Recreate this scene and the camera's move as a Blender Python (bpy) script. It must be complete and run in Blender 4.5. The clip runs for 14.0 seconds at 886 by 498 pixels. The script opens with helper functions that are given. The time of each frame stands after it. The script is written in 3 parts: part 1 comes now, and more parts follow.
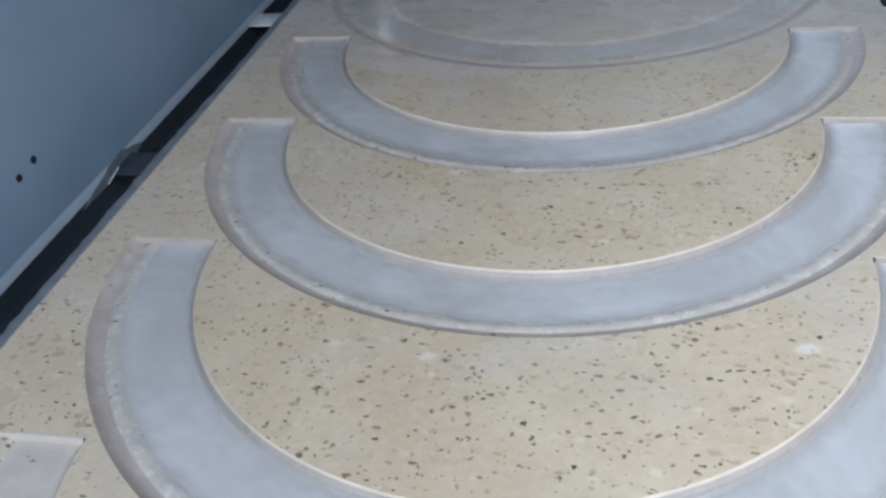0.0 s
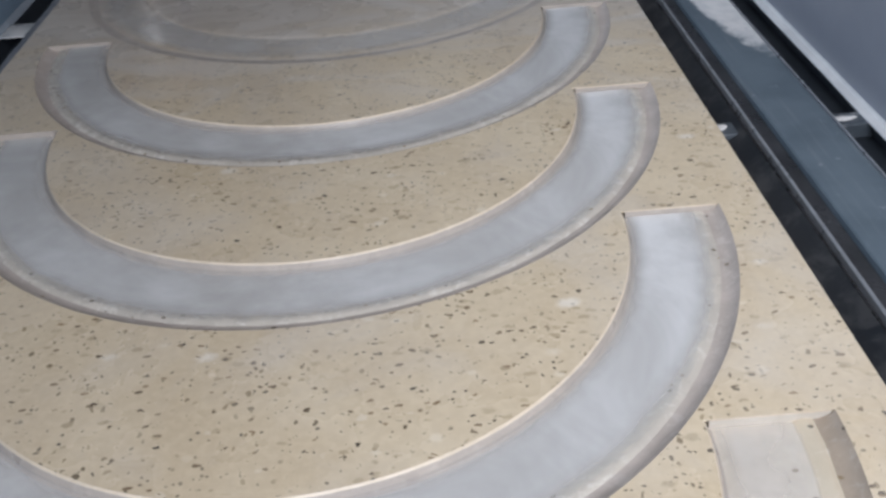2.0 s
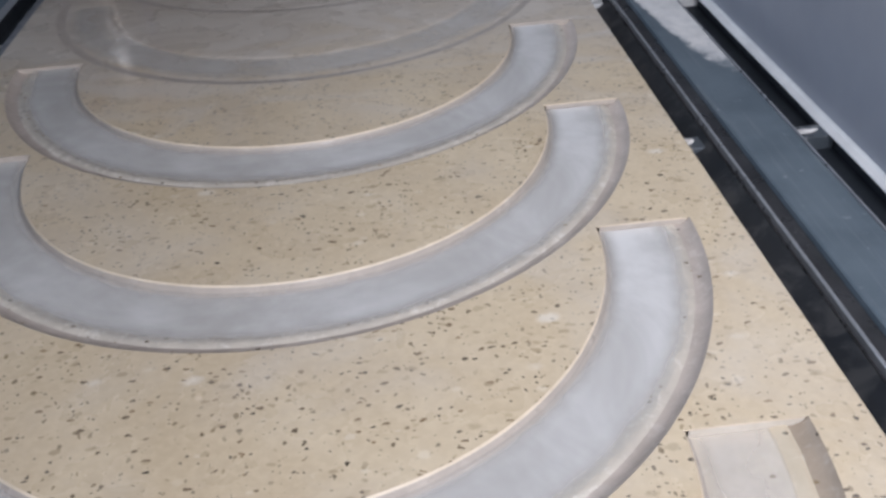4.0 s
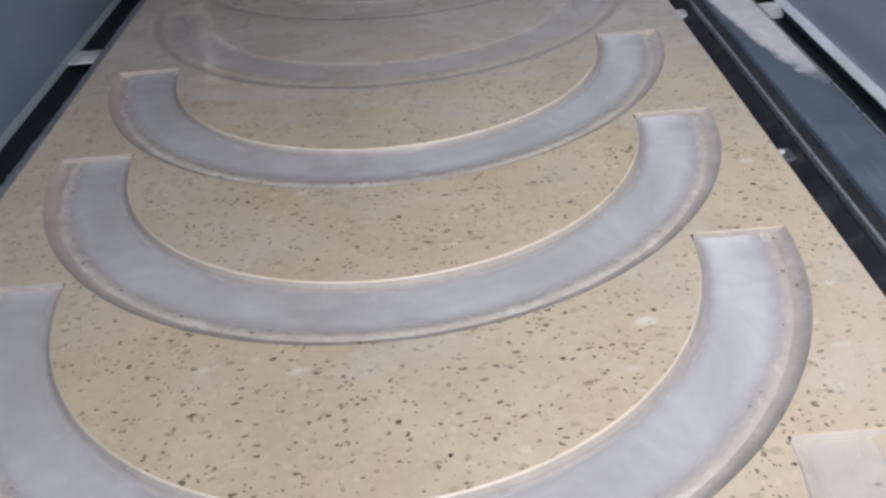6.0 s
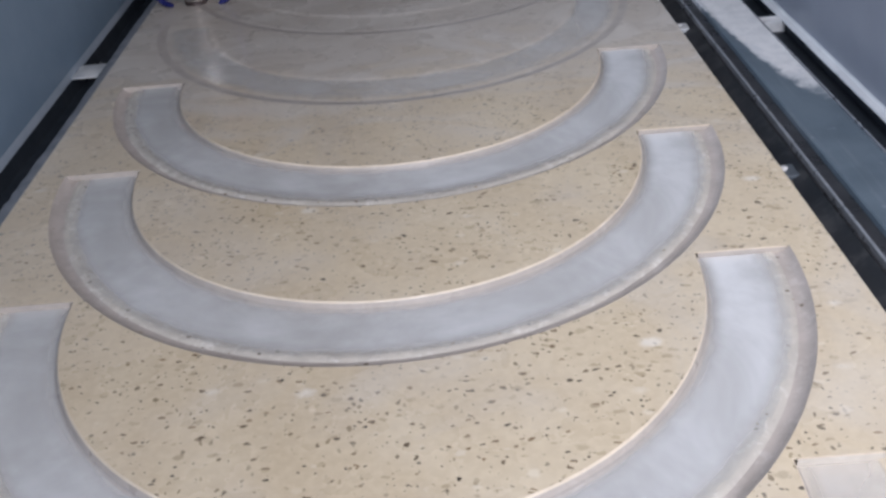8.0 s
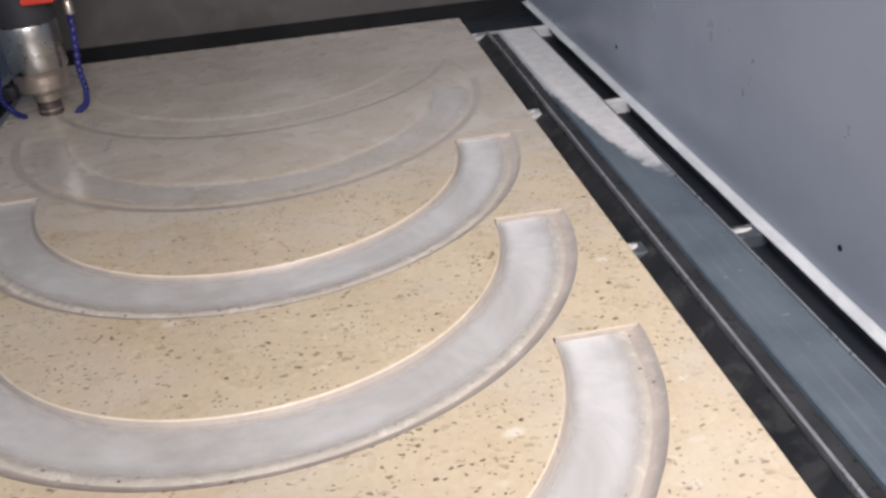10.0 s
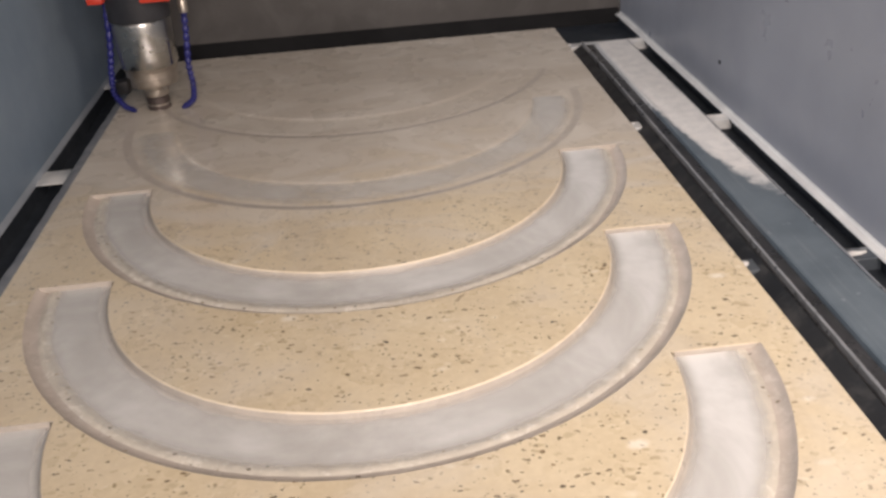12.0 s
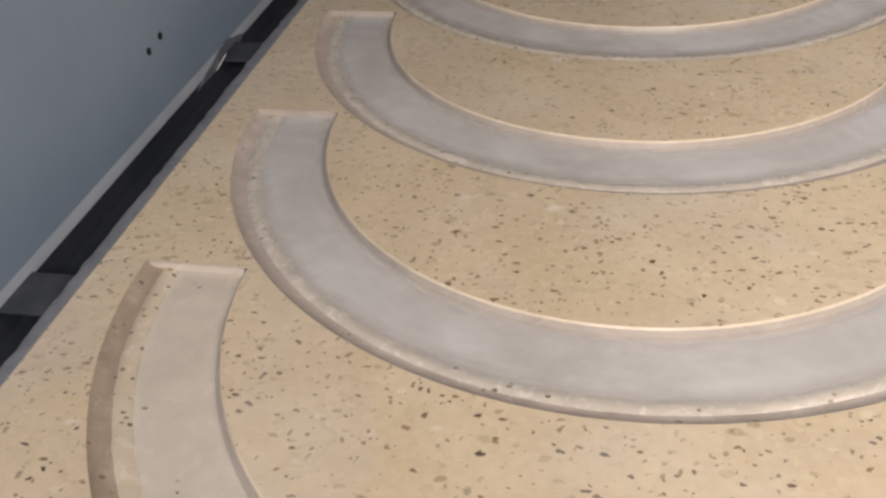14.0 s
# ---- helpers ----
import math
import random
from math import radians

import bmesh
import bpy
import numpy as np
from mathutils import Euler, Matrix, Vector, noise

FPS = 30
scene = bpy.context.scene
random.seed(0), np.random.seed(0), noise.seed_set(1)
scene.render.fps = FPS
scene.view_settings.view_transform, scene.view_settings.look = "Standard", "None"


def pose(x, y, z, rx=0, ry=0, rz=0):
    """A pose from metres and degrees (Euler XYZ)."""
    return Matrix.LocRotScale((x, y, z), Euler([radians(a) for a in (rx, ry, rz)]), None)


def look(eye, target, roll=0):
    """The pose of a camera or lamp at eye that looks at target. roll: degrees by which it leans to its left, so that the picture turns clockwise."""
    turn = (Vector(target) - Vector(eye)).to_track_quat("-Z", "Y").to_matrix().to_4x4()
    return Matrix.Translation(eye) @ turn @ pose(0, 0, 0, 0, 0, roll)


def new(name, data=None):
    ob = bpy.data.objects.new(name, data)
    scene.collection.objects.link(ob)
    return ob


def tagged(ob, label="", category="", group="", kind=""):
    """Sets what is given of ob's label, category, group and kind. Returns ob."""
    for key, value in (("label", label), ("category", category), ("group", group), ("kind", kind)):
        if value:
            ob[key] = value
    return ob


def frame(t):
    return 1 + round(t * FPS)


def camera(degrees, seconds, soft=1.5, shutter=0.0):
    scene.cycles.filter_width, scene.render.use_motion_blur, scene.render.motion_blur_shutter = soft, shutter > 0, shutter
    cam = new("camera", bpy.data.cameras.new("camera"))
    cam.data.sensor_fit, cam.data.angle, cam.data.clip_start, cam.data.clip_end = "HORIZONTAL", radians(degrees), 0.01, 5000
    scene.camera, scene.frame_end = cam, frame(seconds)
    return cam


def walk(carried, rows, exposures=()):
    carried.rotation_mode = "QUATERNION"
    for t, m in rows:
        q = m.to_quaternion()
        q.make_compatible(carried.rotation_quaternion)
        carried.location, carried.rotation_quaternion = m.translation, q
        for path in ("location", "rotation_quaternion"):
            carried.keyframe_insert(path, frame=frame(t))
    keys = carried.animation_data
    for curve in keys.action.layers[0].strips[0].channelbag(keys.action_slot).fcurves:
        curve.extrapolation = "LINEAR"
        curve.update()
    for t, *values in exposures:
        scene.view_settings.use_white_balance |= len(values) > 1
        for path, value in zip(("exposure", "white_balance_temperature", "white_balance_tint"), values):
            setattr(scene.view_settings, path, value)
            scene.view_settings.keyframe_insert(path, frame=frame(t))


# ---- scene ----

cam = camera(52.5, 14.0, soft=2.8)
PATH = [
    (0, (0.096, -0.72, 0.5), (-0.282, 0.888, -0.627), -6.0),
    (0.5, (0.087, -0.742, 0.503), (-0.118, 0.919, -0.591), -2.3),
    (1, (0.117, -0.746, 0.506), (0.015, 0.914, -0.604), -2.5),
    (1.5, (0.131, -0.742, 0.493), (0.097, 0.903, -0.645), -3.9),
    (2, (0.14, -0.731, 0.496), (0.155, 0.895, -0.668), -4.5),
    (4.3, (0.119, -0.741, 0.518), (0.216, 0.898, -0.623), -4.0),
    (4.5, (0.105, -0.745, 0.522), (0.172, 0.902, -0.611), -4.1),
    (5, (0.081, -0.747, 0.519), (0.065, 0.909, -0.602), -4.9),
    (5.5, (0.082, -0.749, 0.515), (0.058, 0.905, -0.609), -5.1),
    (6, (0.086, -0.755, 0.514), (0.06, 0.903, -0.605), -5.0),
    (6.5, (0.095, -0.761, 0.516), (0.069, 0.897, -0.602), -5.3),
    (7, (0.087, -0.762, 0.511), (0.045, 0.9, -0.6), -5.4),
    (7.5, (0.088, -0.761, 0.515), (0.051, 0.894, -0.608), -5.4),
    (8, (0.08, -0.749, 0.53), (0.058, 0.913, -0.582), -5.0),
    (8.5, (0.081, -0.752, 0.554), (0.067, 0.956, -0.485), -5.2),
    (9, (0.102, -0.757, 0.562), (0.212, 0.967, -0.445), -4.2),
    (9.2, (0.118, -0.753, 0.552), (0.257, 0.975, -0.446), -4.6),
    (11.3, (0.11, -0.749, 0.562), (0.426, 0.967, -0.416), -3.2),
    (11.5, (0.095, -0.75, 0.562), (0.38, 0.973, -0.413), -3.3),
    (12, (0.043, -0.749, 0.565), (0.16, 0.998, -0.401), -4.1),
    (12.5, (-0.001, -0.755, 0.565), (-0.069, 1.006, -0.381), -4.3),
    (13, (-0.005, -0.762, 0.523), (-0.114, 0.954, -0.498), -3.0),
    (13.5, (-0.030, -0.794, 0.508), (-0.155, 0.867, -0.600), -2.0),
    (14, (0.004, -0.843, 0.471), (-0.384, 0.707, -0.732), -4.9),
]
EXPOSURES = [(0.0, 0.12, 5270, 10.5), (0.5, 0.14, 5270, 13), (1.0, 0.09, 5380, 14), (2.0, -0.03, 5790, 13), (5.0, 0.05, 5880, 17), (7.5, 0.08, 5860, 17), (8.0, 0.13, 5720, 16.5), (8.5, 0.28, 5650, 16.5),
             (9.0, 0.44, 5960, 18), (11.5, 0.48, 7040, 19), (12.0, 0.48, 7310, 20), (12.5, 0.44, 7490, 17), (13.0, 0.37, 7940, 17.5), (13.5, 0.22, 7520, 17), (14.0, 0.07, 7110, 19)]
walk(cam, [(t, look(eye, target, roll)) for t, eye, target, roll in PATH], EXPOSURES)

# ---- light: a dim workshop, an unseen front fill, a side light and an added side window ----
world = bpy.data.worlds.new("workshop_air")
scene.world = world
world.use_nodes = True
wn = world.node_tree
for n in list(wn.nodes):
    wn.nodes.remove(n)
bg = wn.nodes.new("ShaderNodeBackground")
bg.inputs[0].default_value, bg.inputs[1].default_value = (0.75, 0.85, 1.0, 1), 0.35
wo = wn.nodes.new("ShaderNodeOutputWorld")
wn.links.new(bg.outputs[0], wo.inputs[0])


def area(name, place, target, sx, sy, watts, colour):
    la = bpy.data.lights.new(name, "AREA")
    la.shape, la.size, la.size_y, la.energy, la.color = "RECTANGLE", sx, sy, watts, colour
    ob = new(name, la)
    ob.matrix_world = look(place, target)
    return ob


# Fill light without a fixture, added behind the camera for the front-facing faces.
area("front_fill_light", (0.30, -1.65, 1.00), (0.32, 0.35, 0.0), 0.9, 0.6, 30, (0.98, 0.97, 0.97))
# Unseen lamp on the right, placed by the spindle's shadow on the left panel.
area("side_light", (0.70, -0.42, 1.00), (0.24, 0.30, 0.0), 0.40, 0.35, 6, (1.0, 0.93, 0.83))
# Added bluish light from an unseen window, to brighten the right panel.
area("added_window_light", (-3.18, 0.70, 2.00), (0.50, 0.45, 0.05), 2.2, 0.9, 62, (0.80, 0.90, 1.0))


# ---- materials ----
class Nodes:
    """A short hand for node materials."""

    def __init__(self, name):
        self.mat = bpy.data.materials.new(name)
        self.mat.use_nodes = True
        self.tree = self.mat.node_tree
        self.bsdf = self.tree.nodes["Principled BSDF"]
        self.co = self.tree.nodes.new("ShaderNodeTexCoord").outputs["Object"]

    def node(self, kind, ins=None, **attrs):
        n = self.tree.nodes.new(kind)
        if "operation" in attrs:
            n.operation = attrs["operation"]
        if "feature" in attrs:
            n.feature = attrs["feature"]
        if "blend_type" in attrs:
            n.data_type, n.blend_type = "RGBA", attrs["blend_type"]
        for key, v in (ins or {}).items():
            self.put(n.inputs[key], v)
        return n

    def put(self, socket, v):
        if isinstance(v, bpy.types.NodeSocket):
            self.tree.links.new(v, socket)
        else:
            socket.default_value = v

    def math(self, op, a, b=0.0, clamp=False):
        n = self.node("ShaderNodeMath", {0: a, 1: b}, operation=op)
        n.use_clamp = clamp
        return n.outputs[0]

    def noise(self, scale, detail=4.0, rough=0.55, co=None, distort=0.0):
        n = self.node("ShaderNodeTexNoise", {"Vector": co or self.co, "Scale": scale, "Detail": detail, "Roughness": rough, "Distortion": distort})
        return n.outputs["Fac"]

    def ramp(self, v, lo, hi, a=0.0, b=1.0):
        n = self.node("ShaderNodeMapRange", {"Value": v, "From Min": lo, "From Max": hi, "To Min": a, "To Max": b})
        n.interpolation_type = "SMOOTHSTEP"
        return n.outputs[0]

    def mix(self, f, a, b):
        n = self.node("ShaderNodeMix", blend_type="MIX")
        self.put(n.inputs[0], f), self.put(n.inputs[6], a), self.put(n.inputs[7], b)
        return n.outputs[2]

    def stretched(self, x, y, z, turn=0.0):
        return self.node("ShaderNodeMapping", {"Vector": self.co, "Scale": (x, y, z), "Rotation": (0, 0, turn)}).outputs[0]

    def bump(self, v, strength, distance=0.001):
        b = self.node("ShaderNodeBump", {"Height": v, "Strength": strength, "Distance": distance})
        self.put(self.bsdf.inputs["Normal"], b.outputs[0])

    def set(self, **kw):
        for key, v in kw.items():
            self.put(self.bsdf.inputs[key.replace("_", " ")], v)
        return self.mat


def rgb(r, g, b):
    return (r, g, b, 1.0)


def stone(name, cut):
    """Cream engineered stone with brown and pale chips, under a film of wet stone slurry. cut: a freshly milled face."""
    m = Nodes(name)
    base = m.mix(m.ramp(m.noise(9, 5), 0.3, 0.7), rgb(0.532, 0.428, 0.282), rgb(0.605, 0.505, 0.355))
    base = m.mix(m.ramp(m.noise(120, 3), 0.35, 0.7, 0.0, 0.35), base, rgb(0.70, 0.59, 0.41))
    wob = m.node("ShaderNodeTexNoise", {"Vector": m.co, "Scale": 150.0, "Detail": 2.5})
    soft = m.node("ShaderNodeVectorMath", {0: wob.outputs["Color"]}, operation="SCALE")
    m.put(soft.inputs["Scale"], 0.007)
    shifted = m.node("ShaderNodeVectorMath", {0: m.co, 1: soft.outputs[0]}, operation="ADD").outputs[0]

    def chips(sx, sy, turn, size, share, edge=0.06):
        co = m.node("ShaderNodeMapping", {"Vector": shifted, "Scale": (sx, sy, sx), "Rotation": (0, 0, turn)}).outputs[0]
        v = m.node("ShaderNodeTexVoronoi", {"Vector": co, "Scale": 1.0, "Randomness": 1.0}, feature="F1")
        pick = m.node("ShaderNodeSeparateColor", {0: v.outputs["Color"]})
        radius = m.math("MULTIPLY", m.ramp(pick.outputs[0], 1.0 - share, 1.0, 0.25, 1.0), size)
        keep = m.math("GREATER_THAN", pick.outputs[0], 1.0 - share)
        inside = m.ramp(m.math("SUBTRACT", radius, v.outputs["Distance"]), 0.0, edge)
        return m.math("MULTIPLY", inside, keep), pick.outputs[1]

    cells = m.node("ShaderNodeTexVoronoi", {"Vector": shifted, "Scale": 105.0}, feature="SMOOTH_F1")
    shade = m.node("ShaderNodeSeparateColor", {0: cells.outputs["Color"]}).outputs[2]
    base = m.mix(m.ramp(shade, 0.2, 0.8, 0.0, 0.14), base, rgb(0.46, 0.36, 0.22))
    crowd = m.ramp(m.noise(16, 3, 0.6), 0.36, 0.60, 0.25, 1.0)
    pale, _ = chips(60, 85, 0.5, 0.40, 0.16, 0.2)
    base = m.mix(m.math("MULTIPLY", pale, 0.40), base, rgb(0.76, 0.69, 0.56))
    flecks, _ = chips(24, 40, 0.2, 0.34, 0.17, 0.22)
    base = m.mix(m.math("MULTIPLY", flecks, 0.50), base, rgb(0.82, 0.78, 0.70))
    large, tone = chips(44, 80, 0.35, 0.36, 0.15, 0.14)
    base = m.mix(m.math("MULTIPLY", large, 0.60), base, m.mix(tone, rgb(0.25, 0.185, 0.10), rgb(0.40, 0.32, 0.20)))
    tan, tone = chips(66, 118, -0.9, 0.40, 0.30, 0.12)
    base = m.mix(m.math("MULTIPLY", tan, 0.58), base, m.mix(tone, rgb(0.22, 0.155, 0.08), rgb(0.42, 0.33, 0.20)))
    brown, tone = chips(180, 112, 0.8, 0.40, 0.22, 0.08)
    base = m.mix(m.math("MULTIPLY", m.math("MULTIPLY", brown, crowd), 0.9), base, m.mix(tone, rgb(0.055, 0.038, 0.018), rgb(0.25, 0.18, 0.09)))
    dark, tone = chips(112, 225, 0.30, 0.42, 0.20, 0.06)
    base = m.mix(m.math("MULTIPLY", dark, 0.96), base, m.mix(tone, rgb(0.020, 0.014, 0.008), rgb(0.26, 0.175, 0.092)))
    specks, _ = chips(210, 280, 0.0, 0.38, 0.21, 0.06)
    base = m.mix(m.math("MULTIPLY", m.math("MULTIPLY", specks, crowd), 0.95), base, rgb(0.030, 0.022, 0.012))
    # Slurry: a grey film that gathers towards the cutter, with swept streaks and thin veils.
    # Mist haze and the wet sheen are painted in with this film.
    sep = m.node("ShaderNodeSeparateXYZ", {0: m.co})
    swept = m.noise(1.0, 2.5, 0.45, m.stretched(3.5, 6.5, 4, 0.15), 2.5)
    far = m.ramp(m.math("ADD", sep.outputs[1], m.math("MULTIPLY", m.math("SUBTRACT", swept, 0.5), 0.55)), 0.22, 0.66)
    veil = m.ramp(m.noise(5.5, 6, 0.6, None, 0.8), 0.42, 0.74, 0.05, 0.48)
    splash = m.ramp(m.math("ADD", sep.outputs[0], m.math("MULTIPLY", m.math("SUBTRACT", m.noise(4, 5, 0.6, None, 1.0), 0.5), 0.5)), -0.10, -0.38, 0.0, 0.28)
    splash = m.math("MULTIPLY", splash, m.ramp(sep.outputs[1], -0.22, 0.10, 0.15, 1.0))
    film = m.math("MAXIMUM", m.math("MULTIPLY", far, 0.86), m.math("MAXIMUM", veil, splash), True)
    if cut:
        film = m.math("MAXIMUM", film, m.ramp(m.noise(30, 4), 0.35, 0.65, 0.45, 0.8), True)
    tint = m.mix(m.ramp(swept, 0.3, 0.7), rgb(0.49, 0.44, 0.38), rgb(0.58, 0.535, 0.475))
    # Ripples of the water are drawn as darker lines in the colour.
    ripple = m.ramp(m.math("ABSOLUTE", m.math("SUBTRACT", swept, 0.5)), 0.0, 0.03, 0.45, 0.0)
    tint = m.mix(ripple, tint, rgb(0.40, 0.355, 0.305))
    if cut:
        tint = m.mix(m.ramp(swept, 0.3, 0.7), rgb(0.40, 0.365, 0.33), rgb(0.50, 0.465, 0.43))
    colour = m.mix(film, base, tint)
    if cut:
        # Grey tint, stronger lower down, imitates the slurry's depth fading at its edge.
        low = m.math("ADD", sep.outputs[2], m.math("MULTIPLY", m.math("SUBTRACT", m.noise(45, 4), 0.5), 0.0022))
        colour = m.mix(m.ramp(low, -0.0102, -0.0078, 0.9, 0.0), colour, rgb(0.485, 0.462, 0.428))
    m.bump(m.math("ADD", m.noise(400 if cut else 260, 3), m.math("MULTIPLY", m.noise(60, 3), 1.5)), 0.35 if cut else 0.10)
    return m.set(Base_Color=colour, Roughness=m.ramp(m.noise(14, 4), 0.3, 0.7, 0.20, 0.42), Specular_IOR_Level=0.45,
                 Coat_Weight=0.6 if cut else 0.25, Coat_Roughness=0.08 if cut else 0.12)


def slurry(name, light, dark, thin, thick):
    """Milky water: clear at its shallow rims, dense in the middle of the ring (the object's origin is the ring's centre)."""
    m = Nodes(name)
    tone = m.mix(m.ramp(m.noise(6, 5, 0.6, None, 1.0), 0.3, 0.7), rgb(*dark), rgb(*light))
    r = m.node("ShaderNodeVectorMath", {0: m.node("ShaderNodeVectorMath", {0: m.co, 1: (1, 1, 0)}, operation="MULTIPLY").outputs[0]}, operation="LENGTH").outputs["Value"]
    r = m.math("ADD", r, m.math("MULTIPLY", m.math("SUBTRACT", m.noise(30, 4), 0.5), 0.010))
    dense = m.math("MULTIPLY", m.ramp(r, 0.312, 0.341), m.ramp(r, 0.4005, 0.372))
    body = m.ramp(m.noise(4.5, 5, 0.6, None, 0.9), 0.3, 0.7, thin, thick)
    m.bump(m.noise(22, 3, 0.5, None, 0.6), 0.16, 0.002)
    return m.set(Base_Color=tone, Roughness=m.ramp(m.noise(10, 4), 0.3, 0.7, 0.06, 0.18), Specular_IOR_Level=0.5, Alpha=m.math("MULTIPLY", dense, body))


def plain(name, a, b, rough, metal=0.0, scale=12.0, bump=0.05, stretch=(1, 1, 1), dust=0.0, spec=0.5):
    m = Nodes(name)
    co = m.stretched(*stretch)
    tone = m.mix(m.ramp(m.noise(scale, 5, 0.6, co), 0.3, 0.7), rgb(*a), rgb(*b))
    if dust:
        tone = m.mix(m.ramp(m.noise(scale * 2.3, 6, 0.65, None, 0.6), 0.46, 0.66, 0.0, dust), tone, rgb(0.60, 0.585, 0.56))
    m.bump(m.noise(scale * 14, 3, 0.55, co), bump)
    return m.set(Base_Color=tone, Roughness=m.ramp(m.noise(scale * 1.7, 4), 0.3, 0.7, rough * 0.8, min(1.0, rough * 1.25)),
                 Metallic=metal, Specular_IOR_Level=spec)


def dusty_plate():
    """Wet galvanised steel, with stone dust that thins out in a ragged fringe."""
    m = Nodes("dusty_galvanised_plate")
    sep = m.node("ShaderNodeSeparateXYZ", {0: m.co})
    tone = m.mix(m.ramp(m.noise(14, 5), 0.3, 0.7), rgb(0.098, 0.126, 0.148), rgb(0.135, 0.168, 0.192))
    streak = m.noise(1.0, 4, 0.6, m.stretched(120, 5, 30, 0.0))
    tone = m.mix(m.ramp(streak, 0.52, 0.72, 0.0, 0.25), tone, rgb(0.27, 0.285, 0.295))
    back = m.math("MULTIPLY", m.math("SUBTRACT", 0.6185, sep.outputs[0]), 13.7, True)
    edge = m.math("ADD", m.math("MULTIPLY", back, 0.05), m.math("MULTIPLY", m.math("POWER", back, 3.0), 0.36))
    reach = m.math("SUBTRACT", sep.outputs[1], edge)
    ragged = m.math("ADD", reach, m.math("MULTIPLY", m.math("SUBTRACT", m.noise(48, 6, 0.7), 0.5), 0.20))
    tone = m.mix(m.ramp(ragged, 0.37, 0.45), tone, rgb(0.62, 0.615, 0.60))
    tone = m.mix(m.ramp(m.noise(70, 4), 0.66, 0.74, 0.0, 0.35), tone, rgb(0.45, 0.47, 0.48))
    m.bump(m.noise(180, 3), 0.06)
    return m.set(Base_Color=tone, Roughness=m.ramp(ragged, 0.35, 0.47, 0.36, 0.85), Metallic=0.1)


def milled(name, a, b, crumbs, chips, rough):
    """A freshly milled face of the slab: a over b in patches, pale crumbs stuck to it and a few cut chips."""
    m = Nodes(name)
    tone = m.mix(m.ramp(m.noise(26, 5, 0.6, None, 0.5), 0.32, 0.68), rgb(*a), rgb(*b))
    v = m.node("ShaderNodeTexVoronoi", {"Vector": m.stretched(130, 190, 130, 0.3), "Scale": 1.0}, feature="F1")
    pick = m.node("ShaderNodeSeparateColor", {0: v.outputs["Color"]})
    spot = m.math("MULTIPLY", m.ramp(v.outputs["Distance"], 0.36, 0.28), m.math("GREATER_THAN", pick.outputs[0], 1.0 - chips))
    tone = m.mix(m.math("MULTIPLY", spot, 0.85), tone, m.mix(pick.outputs[1], rgb(0.03, 0.022, 0.012), rgb(0.26, 0.19, 0.10)))
    grit = m.ramp(m.noise(85, 4, 0.65, None, 0.8), 0.52, 0.66, 0.0, crumbs)
    tone = m.mix(grit, tone, rgb(0.80, 0.77, 0.71))
    m.bump(m.math("ADD", m.noise(300, 3), m.math("MULTIPLY", m.noise(85, 4, 0.65, None, 0.8), 2.0)), 0.35)
    return m.set(Base_Color=tone, Roughness=m.ramp(m.noise(40, 4), 0.3, 0.7, rough * 0.7, rough * 1.3), Specular_IOR_Level=0.5)


# Lit and dim tones of the cut stone: the light is in their colour.
LIT_FRESH = milled("lit_fresh_stone", (0.70, 0.60, 0.46), (0.60, 0.51, 0.38), 0.15, 0.0, 0.40)
DIM_WET = milled("dim_wet_stone", (0.475, 0.42, 0.36), (0.41, 0.365, 0.318), 0.10, 0.0, 0.36)
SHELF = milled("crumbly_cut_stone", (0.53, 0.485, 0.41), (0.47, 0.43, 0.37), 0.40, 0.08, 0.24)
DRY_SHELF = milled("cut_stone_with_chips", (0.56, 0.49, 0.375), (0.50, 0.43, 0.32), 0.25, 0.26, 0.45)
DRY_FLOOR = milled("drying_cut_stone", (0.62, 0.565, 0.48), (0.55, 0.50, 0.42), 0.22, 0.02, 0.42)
# The coves' colours are darkened for the shade there, besides some silt.
DRY_COVE = milled("brown_shaded_stone", (0.36, 0.295, 0.225), (0.28, 0.23, 0.175), 0.10, 0.08, 0.45)
COVE = milled("shaded_silt_stone", (0.46, 0.40, 0.35), (0.38, 0.33, 0.285), 0.15, 0.015, 0.40)
FAINT_COVE = milled("faint_cove_stone", (0.46, 0.41, 0.355), (0.41, 0.365, 0.315), 0.10, 0.02, 0.40)
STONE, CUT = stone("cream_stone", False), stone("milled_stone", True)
MILK = slurry("milky_slurry", (0.685, 0.68, 0.662), (0.60, 0.592, 0.57), 0.50, 0.93)
MILK_THIN = slurry("thin_slurry", (0.68, 0.64, 0.58), (0.60, 0.555, 0.49), 0.15, 0.45)
MILK_GREY = slurry("grey_slurry", (0.66, 0.645, 0.615), (0.58, 0.562, 0.53), 0.35, 0.75)
PANEL = plain("grey_blue_panel_paint", (0.182, 0.245, 0.310), (0.208, 0.272, 0.338), 0.45, scale=5, bump=0.03)
# Paler than the left panel's paint, to stand in for light on this side.
PANEL_RIGHT = plain("lit_panel_paint", (0.246, 0.261, 0.296), (0.279, 0.295, 0.330), 0.34, scale=5, bump=0.03)
# Darkened paint: the shade at the far end is in this colour.
PANEL_BACK = plain("shaded_back_panel", (0.072, 0.066, 0.062), (0.098, 0.091, 0.086), 0.5, scale=4, bump=0.04, dust=0.04)
LEDGE = plain("pale_ledge_paint", (0.60, 0.60, 0.59), (0.72, 0.72, 0.70), 0.5, scale=18, bump=0.08)
